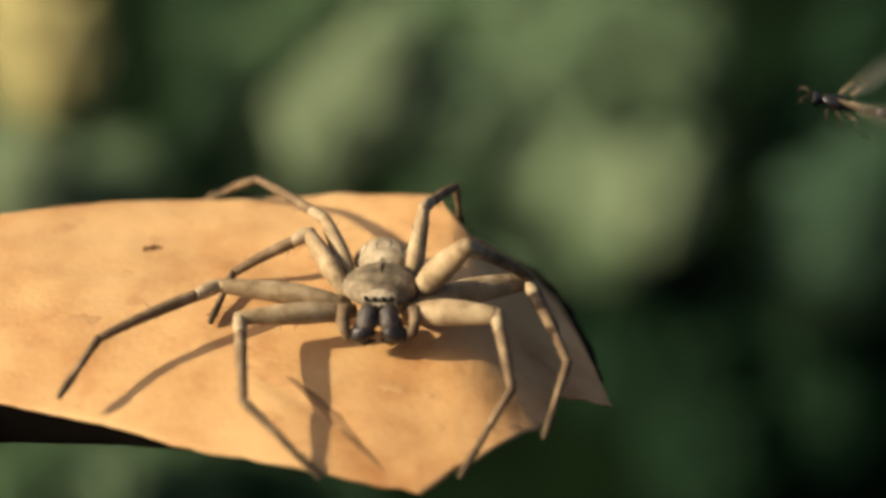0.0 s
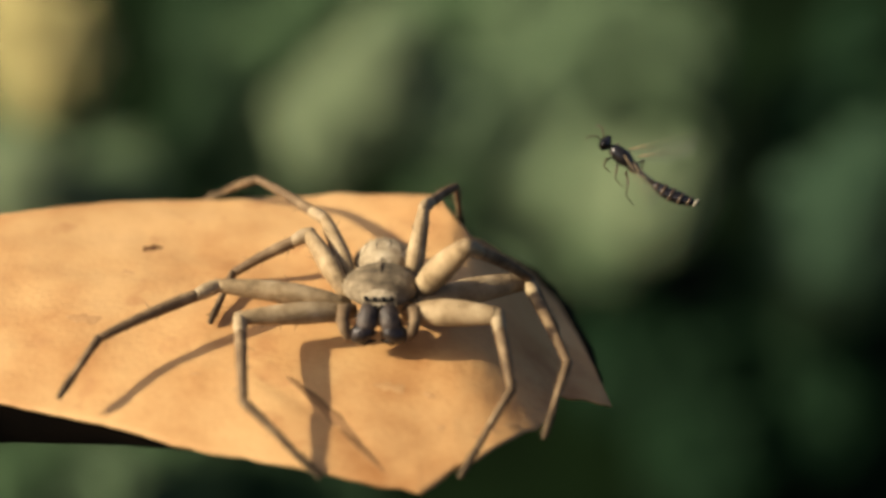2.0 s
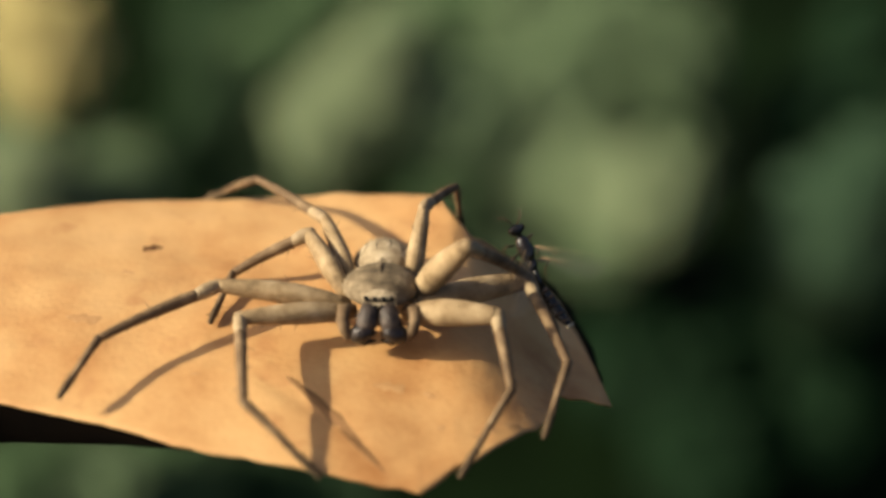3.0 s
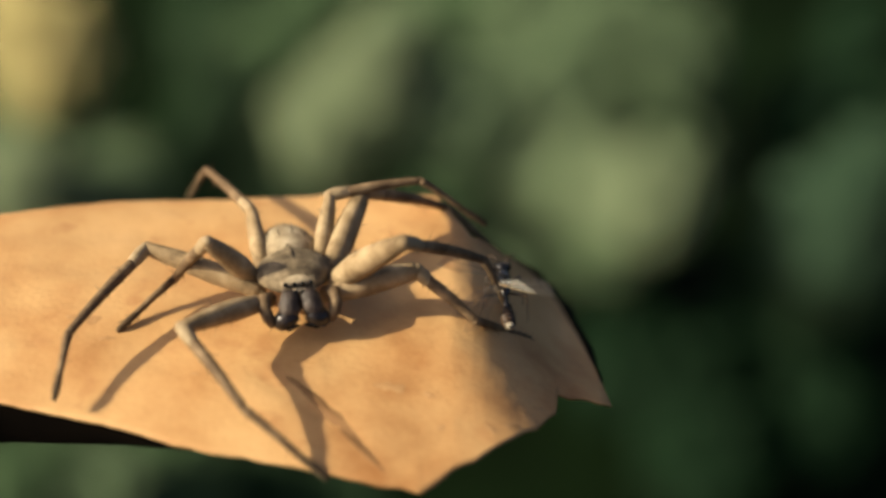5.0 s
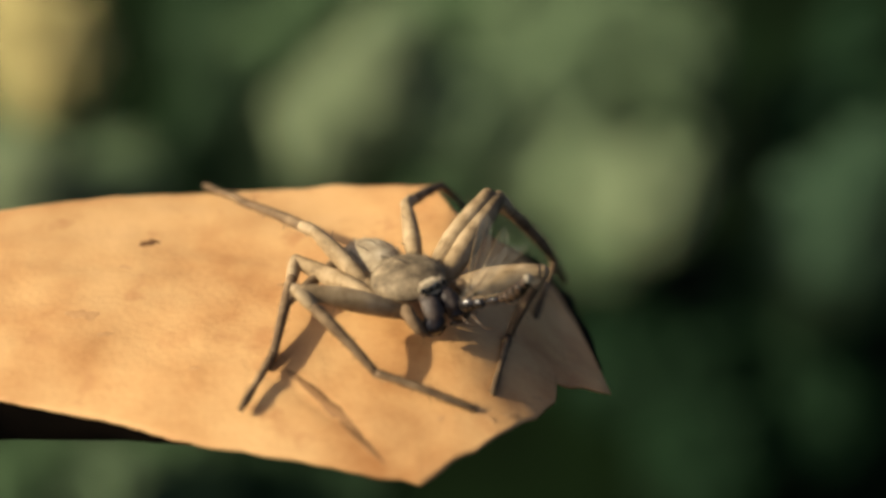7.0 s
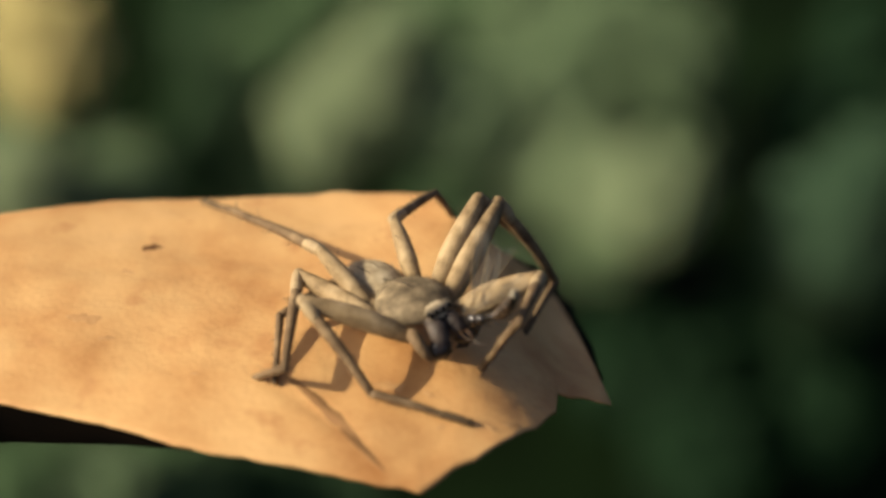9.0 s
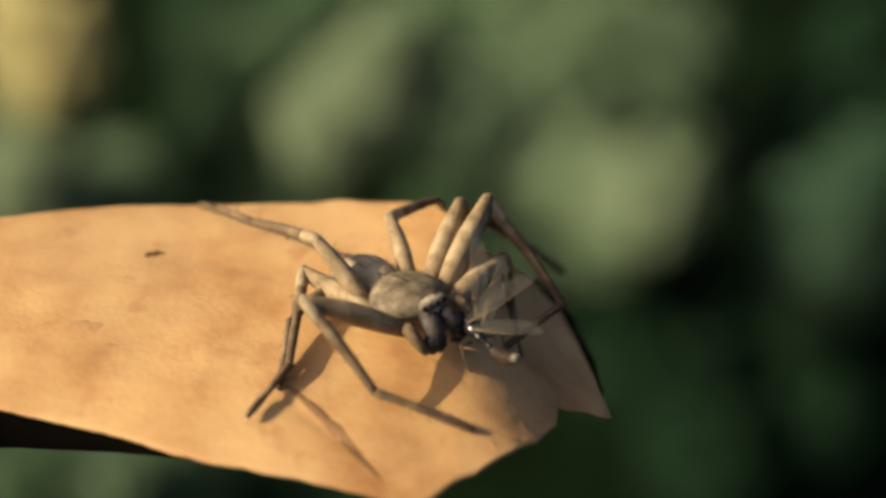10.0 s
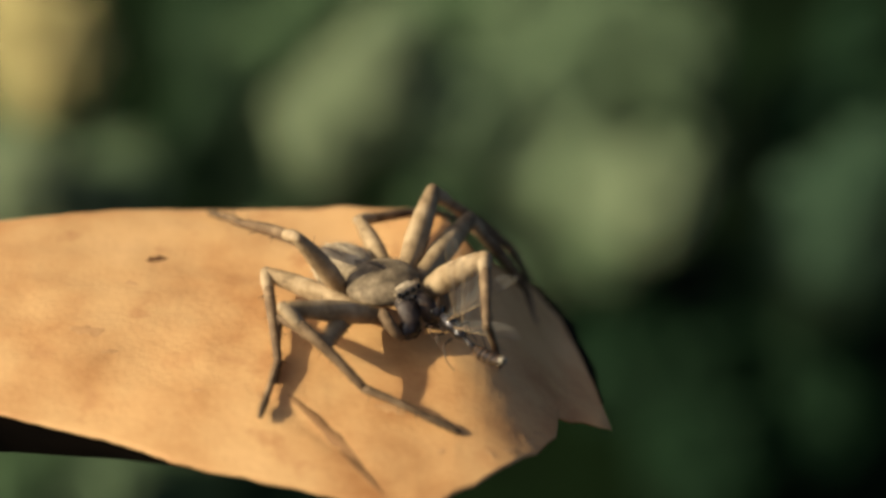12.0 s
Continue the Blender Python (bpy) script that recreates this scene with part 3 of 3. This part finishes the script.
# ---- the wasp ----
def wasp():
    """A slender wasp along +x, head first, 24 mm long."""
    root = thing("wasp", "slender dark wasp with brown rings and clear wings", "wasp")
    mm = 0.001
    bm = bmesh.new()
    blob(bm, (10.6 * mm, 0, 0), (1.2 * mm, 1.6 * mm, 1.5 * mm), u=14, v=10)
    head = part("head", bm, CHITIN, root)
    for s in (-1, 1):
        bm = bmesh.new()
        blob(bm, (10.8 * mm, s * 1.25 * mm, 0.3 * mm), (0.8 * mm, 0.6 * mm, 1.1 * mm), u=10, v=8)
        part("eye", bm, EYE, head)
        bm = bmesh.new()
        tube(bm, [(11.6 * mm, s * 0.5 * mm, 0.5 * mm), (13 * mm, s * 1.6 * mm, 1.4 * mm), (14.2 * mm, s * 2.4 * mm, 0.9 * mm), (14.4 * mm, s * 2.9 * mm, -0.2 * mm)], [0.17 * mm, 0.15 * mm, 0.14 * mm, 0.1 * mm], 6)
        part("antenna", bm, RUST, head)
    bm = bmesh.new()
    blob(bm, (6.4 * mm, 0, 0.2 * mm), (3.2 * mm, 1.6 * mm, 1.7 * mm), u=18, v=12)
    blob(bm, (3.2 * mm, 0, -0.1 * mm), (1.8 * mm, 1.2 * mm, 1.2 * mm), u=14, v=10)
    part("thorax", bm, CHITIN, root, "glossy black thorax")
    bm = bmesh.new()
    tube(bm, [(2 * mm, 0, -0.2 * mm), (0, 0, -0.1 * mm), (-2.4 * mm, 0, -0.2 * mm)], [0.6 * mm, 0.45 * mm, 0.7 * mm], 8)
    part("waist", bm, CHITIN, root)
    bm = bmesh.new()
    radii = [0.5, 1.0, 1.0, 1.4, 1.2, 1.5, 1.25, 1.4, 1.0, 1.0, 0.6, 0.2]
    tube(bm, [((-2.2 - 0.9 * i) * mm, 0, (-0.2 + 0.028 * i * i) * mm) for i in range(12)], [r * mm for r in radii], 14)
    gaster = part("abdomen", bm, CHITIN, root, "glossy black segmented abdomen")
    for x, r, tone in ((-3.3, 1.02, 0), (-4.9, 1.42, 0), (-6.7, 1.52, 0), (-8.6, 1.42, 0), (-10.3, 1.05, 0), (-11.6, 0.85, 1)):
        bm = bmesh.new()
        z = -0.2 + 0.028 * ((-x - 2.2) / 0.9) ** 2
        tube(bm, [((x + 0.26) * mm, 0, z * mm), ((x - 0.26) * mm, 0, (z + 0.08) * mm)], [r * mm, r * mm], 14)
        part("band", bm, WASP_BAND if tone else RUST, gaster, "pale ring" if tone else "brown ring")
    for s in (-1, 1):
        for k, (x, reach) in enumerate(((8, 4), (6, 5), (3.6, 7))):
            bm = bmesh.new()
            tube(bm, [(x * mm, s * 1.4 * mm, -1.2 * mm), ((x + 0.5 - k) * mm, s * (2.4 + 0.3 * reach) * mm, -0.5 * mm), ((x - 1.5 * k) * mm, s * (2.2 + 0.35 * reach) * mm, -0.5 * reach * mm), ((x - 2 - 1.8 * k) * mm, s * (2.0 + 0.35 * reach) * mm, -0.62 * reach * mm)],
                 [0.26 * mm, 0.22 * mm, 0.13 * mm, 0.08 * mm], 6)
            part("leg", bm, RUST, root)
    wings = []
    for s in (-1, 1):
        for name, length, width in (("forewing", 17, 3.4), ("hindwing", 14, 3.0)):
            bm = bmesh.new()
            rows = []
            for i in range(9):
                u = i / 8
                w = width * (0.16 + 0.84 * math.sin(math.pi * min(1, u * 0.72 + 0.08)) ** 1.1) * (1 if u < 0.85 else math.sqrt(max(0.02, 1 - ((u - 0.85) / 0.15) ** 2)))
                rows.append([(bm.verts.new((-v * w * mm + 0.2 * w * mm, s * u * length * mm, 0.12 * math.sin(7 * v) * mm)), bm.verts.new((-v * w * mm + 0.2 * w * mm, s * u * length * mm, (0.12 * math.sin(7 * v) - 0.06) * mm))) for v in (0, 0.33, 0.66, 1)])
            for a, b in zip(rows, rows[1:]):
                for k in range(3):
                    bm.faces.new((a[k][0], b[k][0], b[k + 1][0], a[k + 1][0]))
                    bm.faces.new((a[k][1], a[k + 1][1], b[k + 1][1], b[k][1]))
            wing = part(name, bm, WING, root, "clear pale wing with brown veins")
            for k, (a, b) in enumerate(((0.2, 0.1), (-0.2, -0.35))):
                bm = bmesh.new()
                tube(bm, [(0.05 * width * mm, 0, 0), (a * width * mm, s * length * 0.45 * mm, 0.05 * mm), (b * width * mm, s * length * (0.96 - 0.06 * k) * mm, 0)], [0.12 * mm, 0.07 * mm, 0.03 * mm], 6)
                part("vein", bm, LEG_HAIR if k == 0 else LEG_DARK, wing)
            wings.append((wing, s, 6.0 if name == "forewing" else 3.5))
    return root, wings


wasp_thing, wasp_wings = wasp()


# ---- what moves ----
# the leaf swings on its stalk, off to the left: seconds, radians
SWING = [(0, 0), (3.2, 0), (4.4, 0.001), (5, 0), (5.5, -0.0060), (6, -0.0066), (6.5, -0.0112), (7, -0.0150), (8, -0.0120), (9, -0.0025), (9.5, 0.007), (10, 0.0130), (10.5, 0.0175), (11, 0.0215), (11.5, 0.0222), (12, 0.0245)]
# and rolls a little about its back edge: seconds, degrees
ROLL = [(0, 0), (4.8, 0), (5.5, -0.3), (6, -1.1), (6.5, -0.5), (7, 0.4), (8, 0.3), (9, 0.2), (9.5, 0.2), (10, 0.6), (10.5, 1.0), (11, 1.1), (12, 1.1)]
STALK = Vector((-0.14469, -0.04714, -0.015))
# seconds, the carapace's middle over the leaf in mm, heading in degrees
BODY_ROWS = [
    (3.3, -12.5, -25.2, 8, -91.4, -6),
    (4.7, -30.4, -20.1, 7.9, -79.1, -5.3),
    (5.05, -30.4, -20.1, 7.9, -79.1, -5.3),
    (5.5, -26.2, -18.6, 7.8, -69.3, -5.5),
    (6, -18.9, -20.1, 8, -60.3, -3.7),
    (6.5, -10.6, -22, 8.1, -52, -4.1),
    (7, -6.3, -25.7, 8, -50.5, -4.7),
    (9, -5.9, -30.4, 7.7, -47.4, -3.7),
    (9.5, -6.9, -27.3, 7.9, -45.9, -3.7),
    (10, -7.5, -24.8, 8, -45.9, -3.5),
    (10.5, -8.2, -23.9, 8, -43.3, -2.7),
    (11, -10.3, -22.8, 8, -45.5, -3.2),
    (11.5, -11.4, -21.2, 8, -47.3, -3.6),
    (12, -13, -17.3, 7.9, -45.8, -4.6),
]
A1_ROWS = [
    (3.3, -168, 5, -84, -8, -32, -33), (4.7, -136, 12, -52, -17, -26, -32), (5.05, -136, 12, -52, -17, -26, -32),
    (5.5, -141, 14, -59, -16, -31, -35), (6, -134, 36, -80, -11, 26, -57), (6.5, -178, 6, -58, -11, -15, -23),
    (7, -174, 20, -36, -33, -15, -15), (9, 177, 21, -42, -37, -12, -12), (9.5, -173, 26, -41, -39, -10, -16),
    (10, -168, 27, -39, -37, -11, -17), (10.5, -167, 27, -39, -37, -13, -18), (11, -166, 26, -37, -36, -12, -17),
    (11.5, -160, 27, -37, -36, -12, -17), (12, -155, 22, -32, -31, -17, -16),
]
A2_ROWS = [
    (3.3, 176, 7, -146, -4, -119, -21), (4.7, 161, 12, -119, -9, -96, -24), (5.05, 161, 12, -119, -9, -96, -24),
    (5.5, 167, 11, -120, -9, -112, -19), (6, 153, 11, -105, -9, -118, -23), (6.5, 131, -3, -100, 0, -97, -22),
    (7, 139, 0, -97, -8, -114, -12), (9, 140, 5, -93, -7, 148, -36), (9.5, 133, 0, -96, -8, -121, -11),
    (10, 135, 0, -93, -8, -120, -10), (10.5, 137, 0, -92, -8, -114, -8), (11, 135, -2, -89, -7, -109, -8),
    (11.5, 136, -3, -88, -6, -103, -8), (12, 146, -3, -80, -5, -100, -8),
]
A3_ROWS = [
    (3.3, 120, 17, -171, -27, -102, -3), (4.7, -152, 53, 138, -52, -133, -17), (5.05, -152, 53, 138, -52, -133, -17),
    (5.5, -164, 42, 146, -45, -126, -14), (6, -125, 28, 166, -26, 174, -18), (6.5, 128, -1, -120, -3, -86, -17),
    (7, 114, 0, -128, -3, -102, -17), (9, 112, 3, -141, -6, -91, -17), (9.5, 112, 1, -134, -5, -90, -17),
    (10, 115, 0, -124, -4, -95, -17), (10.5, 115, -1, -120, -3, -96, -17), (11, 115, -1, -118, -3, -92, -16),
    (11.5, 117, -2, -112, -2, -94, -16), (12, -105, 10, 127, -15, -88, -13),
]
A4_ROWS = [
    (3.3, 112, 18, 132, -3, 134, -37), (4.7, 102, 15, 120, -7, 113, -46), (5.05, 102, 15, 120, -7, 113, -46),
    (5.5, 105, 18, 130, -7, 108, -46), (6, -178, 67, 125, -19, 116, -33), (6.5, 162, 41, 132, -18, 116, -24),
    (7, 135, 23, 132, -11, 120, -20), (9, 135, 27, 132, -10, 123, -20), (9.5, 138, 33, 127, -18, 129, -18),
    (10, 141, 37, 131, -19, 126, -20), (10.5, 151, 41, 127, -21, 125, -22), (11, 156, 46, 126, -22, 121, -24),
    (11.5, 166, 52, 128, -22, 118, -26), (12, -176, 57, 127, -23, 116, -27),
]
B1_ROWS = [
    (3.3, -19, 12, -79, -30, -124, -27), (4.7, 10, 11, -23, -34, 40, -39), (5.05, 10, 11, -23, -34, 40, -39),
    (5.5, 1, 0, -57, -20, 60, -31), (6, -34, 41, -99, -18, 35, -54), (6.5, -25, 18, 41, -49, -124, -11),
    (7, 4, 10, -158, -63, -101, 3), (9, 1, 26, -106, 3, 137, -60), (9.5, 2, 6, 135, -51, -101, 6),
    (10, 52, 4, 65, -73, -85, -2), (10.5, 57, -3, 50, -61, -85, 0), (11, 44, -4, -90, 9, 48, -64),
    (11.5, 51, -2, -90, -4, 31, -58), (12, -24, 45, -88, -17, 69, -62),
]
B2_ROWS = [
    (3.3, 23, -3, -75, -2, -109, -23), (4.7, -32, 44, 43, -34, 3, -68), (5.05, -32, 44, 43, -34, 3, -68),
    (5.5, -32, 37, 53, -36, 23, -68), (6, 66, 17, -73, -26, -86, -9), (6.5, 56, 23, 37, -57, -20, -79),
    (7, 61, 14, 31, -56, -109, -16), (9, 61, 27, 19, -60, -117, -12), (9.5, 64, 17, 32, -52, -115, -12),
    (10, 65, 24, -39, -40, -139, -12), (10.5, 63, 14, 39, -46, -90, -72), (11, 70, 5, 20, -48, -94, -15),
    (11.5, 65, 14, 3, -65, -85, -3), (12, 64, 3, 19, -58, -81, -9),
]
B3_ROWS = [
    (3.3, -41, 54, 46, -43, 42, -64), (4.7, 71, 20, 36, -30, -3, -47), (5.05, 71, 20, 36, -30, -3, -47),
    (5.5, 47, 19, 41, -41, 30, -55), (6, 60, 18, 18, -50, 59, -50), (6.5, 46, 36, 25, -53, 47, -59),
    (7, 56, 19, 38, -50, 59, -59), (9, 60, 35, 41, -51, 57, -58), (9.5, 66, 30, 41, -48, 47, -56),
    (10, 72, 20, 41, -46, 40, -45), (10.5, 67, 23, 30, -42, 72, -61), (11, 70, 18, 41, -47, 42, -51),
    (11.5, 78, 18, 26, -43, 56, -59), (12, 75, 21, 15, -45, 62, -56),
]
B4_ROWS = [
    (3.3, 75, 50, 69, -19, 81, -62), (4.7, 82, 34, 12, 3, 0, -39), (5.05, 82, 34, 12, 3, 0, -39),
    (5.5, 85, 30, 28, -11, 23, -45), (6, 105, 22, 29, -6, 59, -51), (6.5, 106, 9, 40, 0, 60, -50),
    (7, 98, 22, 66, -20, 41, -53), (9, 112, 35, 63, -14, 56, -56), (9.5, 112, 37, 60, -19, 73, -45),
    (10, 110, 28, 57, -18, 78, -48), (10.5, 106, 20, 54, -13, 78, -46), (11, 114, 21, 35, -8, 45, -37),
    (11.5, 115, 17, 41, -11, 42, -40), (12, 115, 11, 36, -15, 39, -34),
]
# seconds, middle in mm over the leaf, azimuth and rise of its axis in degrees
WASP_FLIGHT = [
    (0, 90.6, 17.7, 24.2, 173, 9),
    (0.4, 81.6, 16.1, 25.9, 171, 14),
    (0.8, 71.8, 12.5, 25.9, 164, 22),
    (1.2, 61.6, 8.8, 26.1, 163, 23),
    (1.5, 55.2, 5.2, 24.3, 159, 27),
    (2, 42.0, -1.8, 19.8, 155, 31),
    (2.5, 30.9, -10.4, 13.1, 144, 40),
    (2.8, 24.2, -15.4, 9.3, 137, 44),
    (3, 19.5, -19.1, 6.3, 130, 48),
]
WASP_HELD = [
    (3.2, 16.7, -18.3, -1.1, -107, 21),
    (4, 10.8, -29.6, 3.6, 81, -7),
    (4.8, 10.0, -24.8, 4.6, 86, -0),
    (5.2, 17.0, -15.0, -4.2, 103, 8),
    (5.5, 19.4, -20.8, -5.4, -126, 29),
    (6, -1.8, -35.6, 5.7, 148, 24),
    (6.5, 5.9, -38.3, 10.2, 135, -27),
    (7, 9.8, -36.2, 10.7, 148, -31),
    (9, 8.9, -39.8, 11.5, 131, -39),
    (9.5, 8.2, -39.6, 9.6, 124, -25),
    (10, 8.3, -37.4, 6.6, 119, -6),
    (10.5, 8.7, -36.4, 7.3, 123, -10),
    (11.2, 7.1, -38.5, 8.8, 121, -13),
    (12, 4.4, -34.9, 7.8, 125, 0),
]
# seconds, then azimuth and rise of the four held wings over the leaf in degrees
WINGS_HELD = [
    (4.8, -156, 18, -138, -12, -112, -17, -40, -1),
    (5.5, 154, 33, 177, 4, -134, 14, 114, 52),
    (6, 64, 55, 37, 44, 5, 11, -3, 2),
    (6.5, 71, 56, 54, 52, 17, 28, 5, 12),
    (7, 69, 55, 51, 50, 22, 32, 5, 12),
    (9, 85, 56, 70, 55, 35, 42, 14, 23),
    (9.5, 91, 56, 72, 55, 37, 43, 21, 31),
    (10, 96, 56, 65, 53, 19, 29, -4, 0),
    (11, 105, 54, 79, 54, 23, 31, -20, 12),
    (12, 105, 55, 84, 55, 9, 33, -16, 2),
]
HIPS = {"1": (5.5, 5.8), "2": (2.0, 7.2), "3": (-1.8, 7.2), "4": (-5.0, 5.8)}
TIMES = [0.0, 1.6, 3.0] + [3.2 + 0.1 * i for i in range(89)]


def glide(t, rows):
    """Values between rows, with smooth slopes."""
    ts = [r[0] for r in rows]
    vs = [np.array(r[1]) for r in rows]
    if t <= ts[0]:
        return vs[0]
    if t >= ts[-1]:
        return vs[-1]
    i = max(k for k in range(len(ts)) if ts[k] <= t)
    h = ts[i + 1] - ts[i]
    u = (t - ts[i]) / h

    def slope(k):
        if k in (0, len(ts) - 1):
            return vs[k] * 0
        a, b = (vs[k] - vs[k - 1]) / (ts[k] - ts[k - 1]), (vs[k + 1] - vs[k]) / (ts[k + 1] - ts[k])
        return np.where(a * b > 0, 2 * a * b / np.where(a + b == 0, 1, a + b), 0)
    return (vs[i] * (1 + 2 * u) * (1 - u) ** 2 + slope(i) * h * u * (1 - u) ** 2 + vs[i + 1] * u * u * (3 - 2 * u) + slope(i + 1) * h * u * u * (u - 1))


def leaf_pose(t):
    a = float(glide(t, [(s, (r,)) for s, r in SWING])[0])
    roll = float(glide(t, [(s, (r,)) for s, r in ROLL])[0])
    turn = Matrix.Rotation(a, 4, VIEW)
    return Matrix.Translation((0, 0, LEAF_Z)) @ Matrix.Translation(STALK) @ turn @ Matrix.Translation(-STALK) @ pose(0, 0.02, 0, roll) @ pose(0, -0.02, 0)


def heading(az, el):
    return (math.cos(radians(az)) * math.cos(radians(el)), math.sin(radians(az)) * math.cos(radians(el)), math.sin(radians(el)))


def body_pose(t):
    """The carapace on the leaf."""
    x, y, z, c, s, pitch = glide(t, [(r[0], (r[1], r[2], r[3], math.cos(radians(r[4])), math.sin(radians(r[4])), r[5])) for r in BODY_ROWS])
    return pose(x / 1000, y / 1000, z / 1000, 0, 0, math.degrees(math.atan2(s, c))) @ pose(0, 0, 0, 0, pitch, 0)


def aim(origin, way):
    q = Vector(way).normalized().to_track_quat("X", "Z")
    return Matrix.Translation(origin) @ q.to_matrix().to_4x4()


def move_leg(parts, leg, rows):
    lengths = LEG_LENGTHS[leg]
    f, side = HIPS[leg[1]]
    hip = Vector((f, side if leg[0] == "B" else -side, -2.5)) / 1000
    keyed = [[], [], []]
    ways = [(r[0], heading(r[1], r[2]) + heading(r[3], r[4]) + heading(r[5], r[6])) for r in rows]
    for t in TIMES:
        body = body_pose(t)
        back = body.inverted()
        v = glide(t, ways)
        p = body @ hip
        for k in range(3):
            d = Vector(v[3 * k:3 * k + 3]).normalized()
            keyed[k].append((t, back @ aim(p, d)))
            p = p + d * lengths[k] / 1000
    for ob, row in zip(parts, keyed):
        walk(ob, row)


def motions():
    walk(leaf_thing, [(t, leaf_pose(t)) for t in TIMES])
    walk(spider_thing, [(t, leaf_pose(t) @ body_pose(t)) for t in TIMES])
    for leg, rows in (("A1", A1_ROWS), ("A2", A2_ROWS), ("A3", A3_ROWS), ("A4", A4_ROWS), ("B1", B1_ROWS), ("B2", B2_ROWS), ("B3", B3_ROWS), ("B4", B4_ROWS)):
        move_leg(spider_legs[leg], leg, rows)
    ways_of_wasp = [(r[0], (r[1], r[2], r[3]) + heading(r[4], r[5])) for r in WASP_FLIGHT + WASP_HELD]
    rows = []
    for t in [0.1 * i for i in range(121)]:
        v = glide(t, ways_of_wasp)
        rows.append((t, leaf_pose(t) @ aim(Vector(v[:3]) / 1000, v[3:])))
    walk(wasp_thing, rows)
    # wings beat in flight, then stand out stiffly as the spider turns its prey
    for k, (wing, s, x) in enumerate(wasp_wings):
        root = Vector((x / 1000, s * 0.0012, 0.0018))
        rows = []
        for i in range(int(3.3 * FPS)):
            up = 38 * math.sin(i * 2.2) + 14
            rows.append((i / FPS, Matrix.Translation(root) @ pose(0, 0, 0, s * up, 0, s * 38)))
        ways = [(r[0], heading(r[1 + 2 * k], r[2 + 2 * k])) for r in WINGS_HELD]
        for t in [3.8 + 0.1 * i for i in range(83)]:
            v = glide(t, ways_of_wasp)
            turn = aim((0, 0, 0), v[3:]).to_3x3().inverted()
            y = (turn @ Vector(glide(t, ways))).normalized() * s
            z = turn @ Vector((0.1, -0.8, 0.6))
            z = (z - y * z.dot(y)).normalized()
            rows.append((t, Matrix.Translation(root) @ Matrix((y.cross(z), y, z)).transposed().to_4x4()))
        walk(wing, rows)


motions()
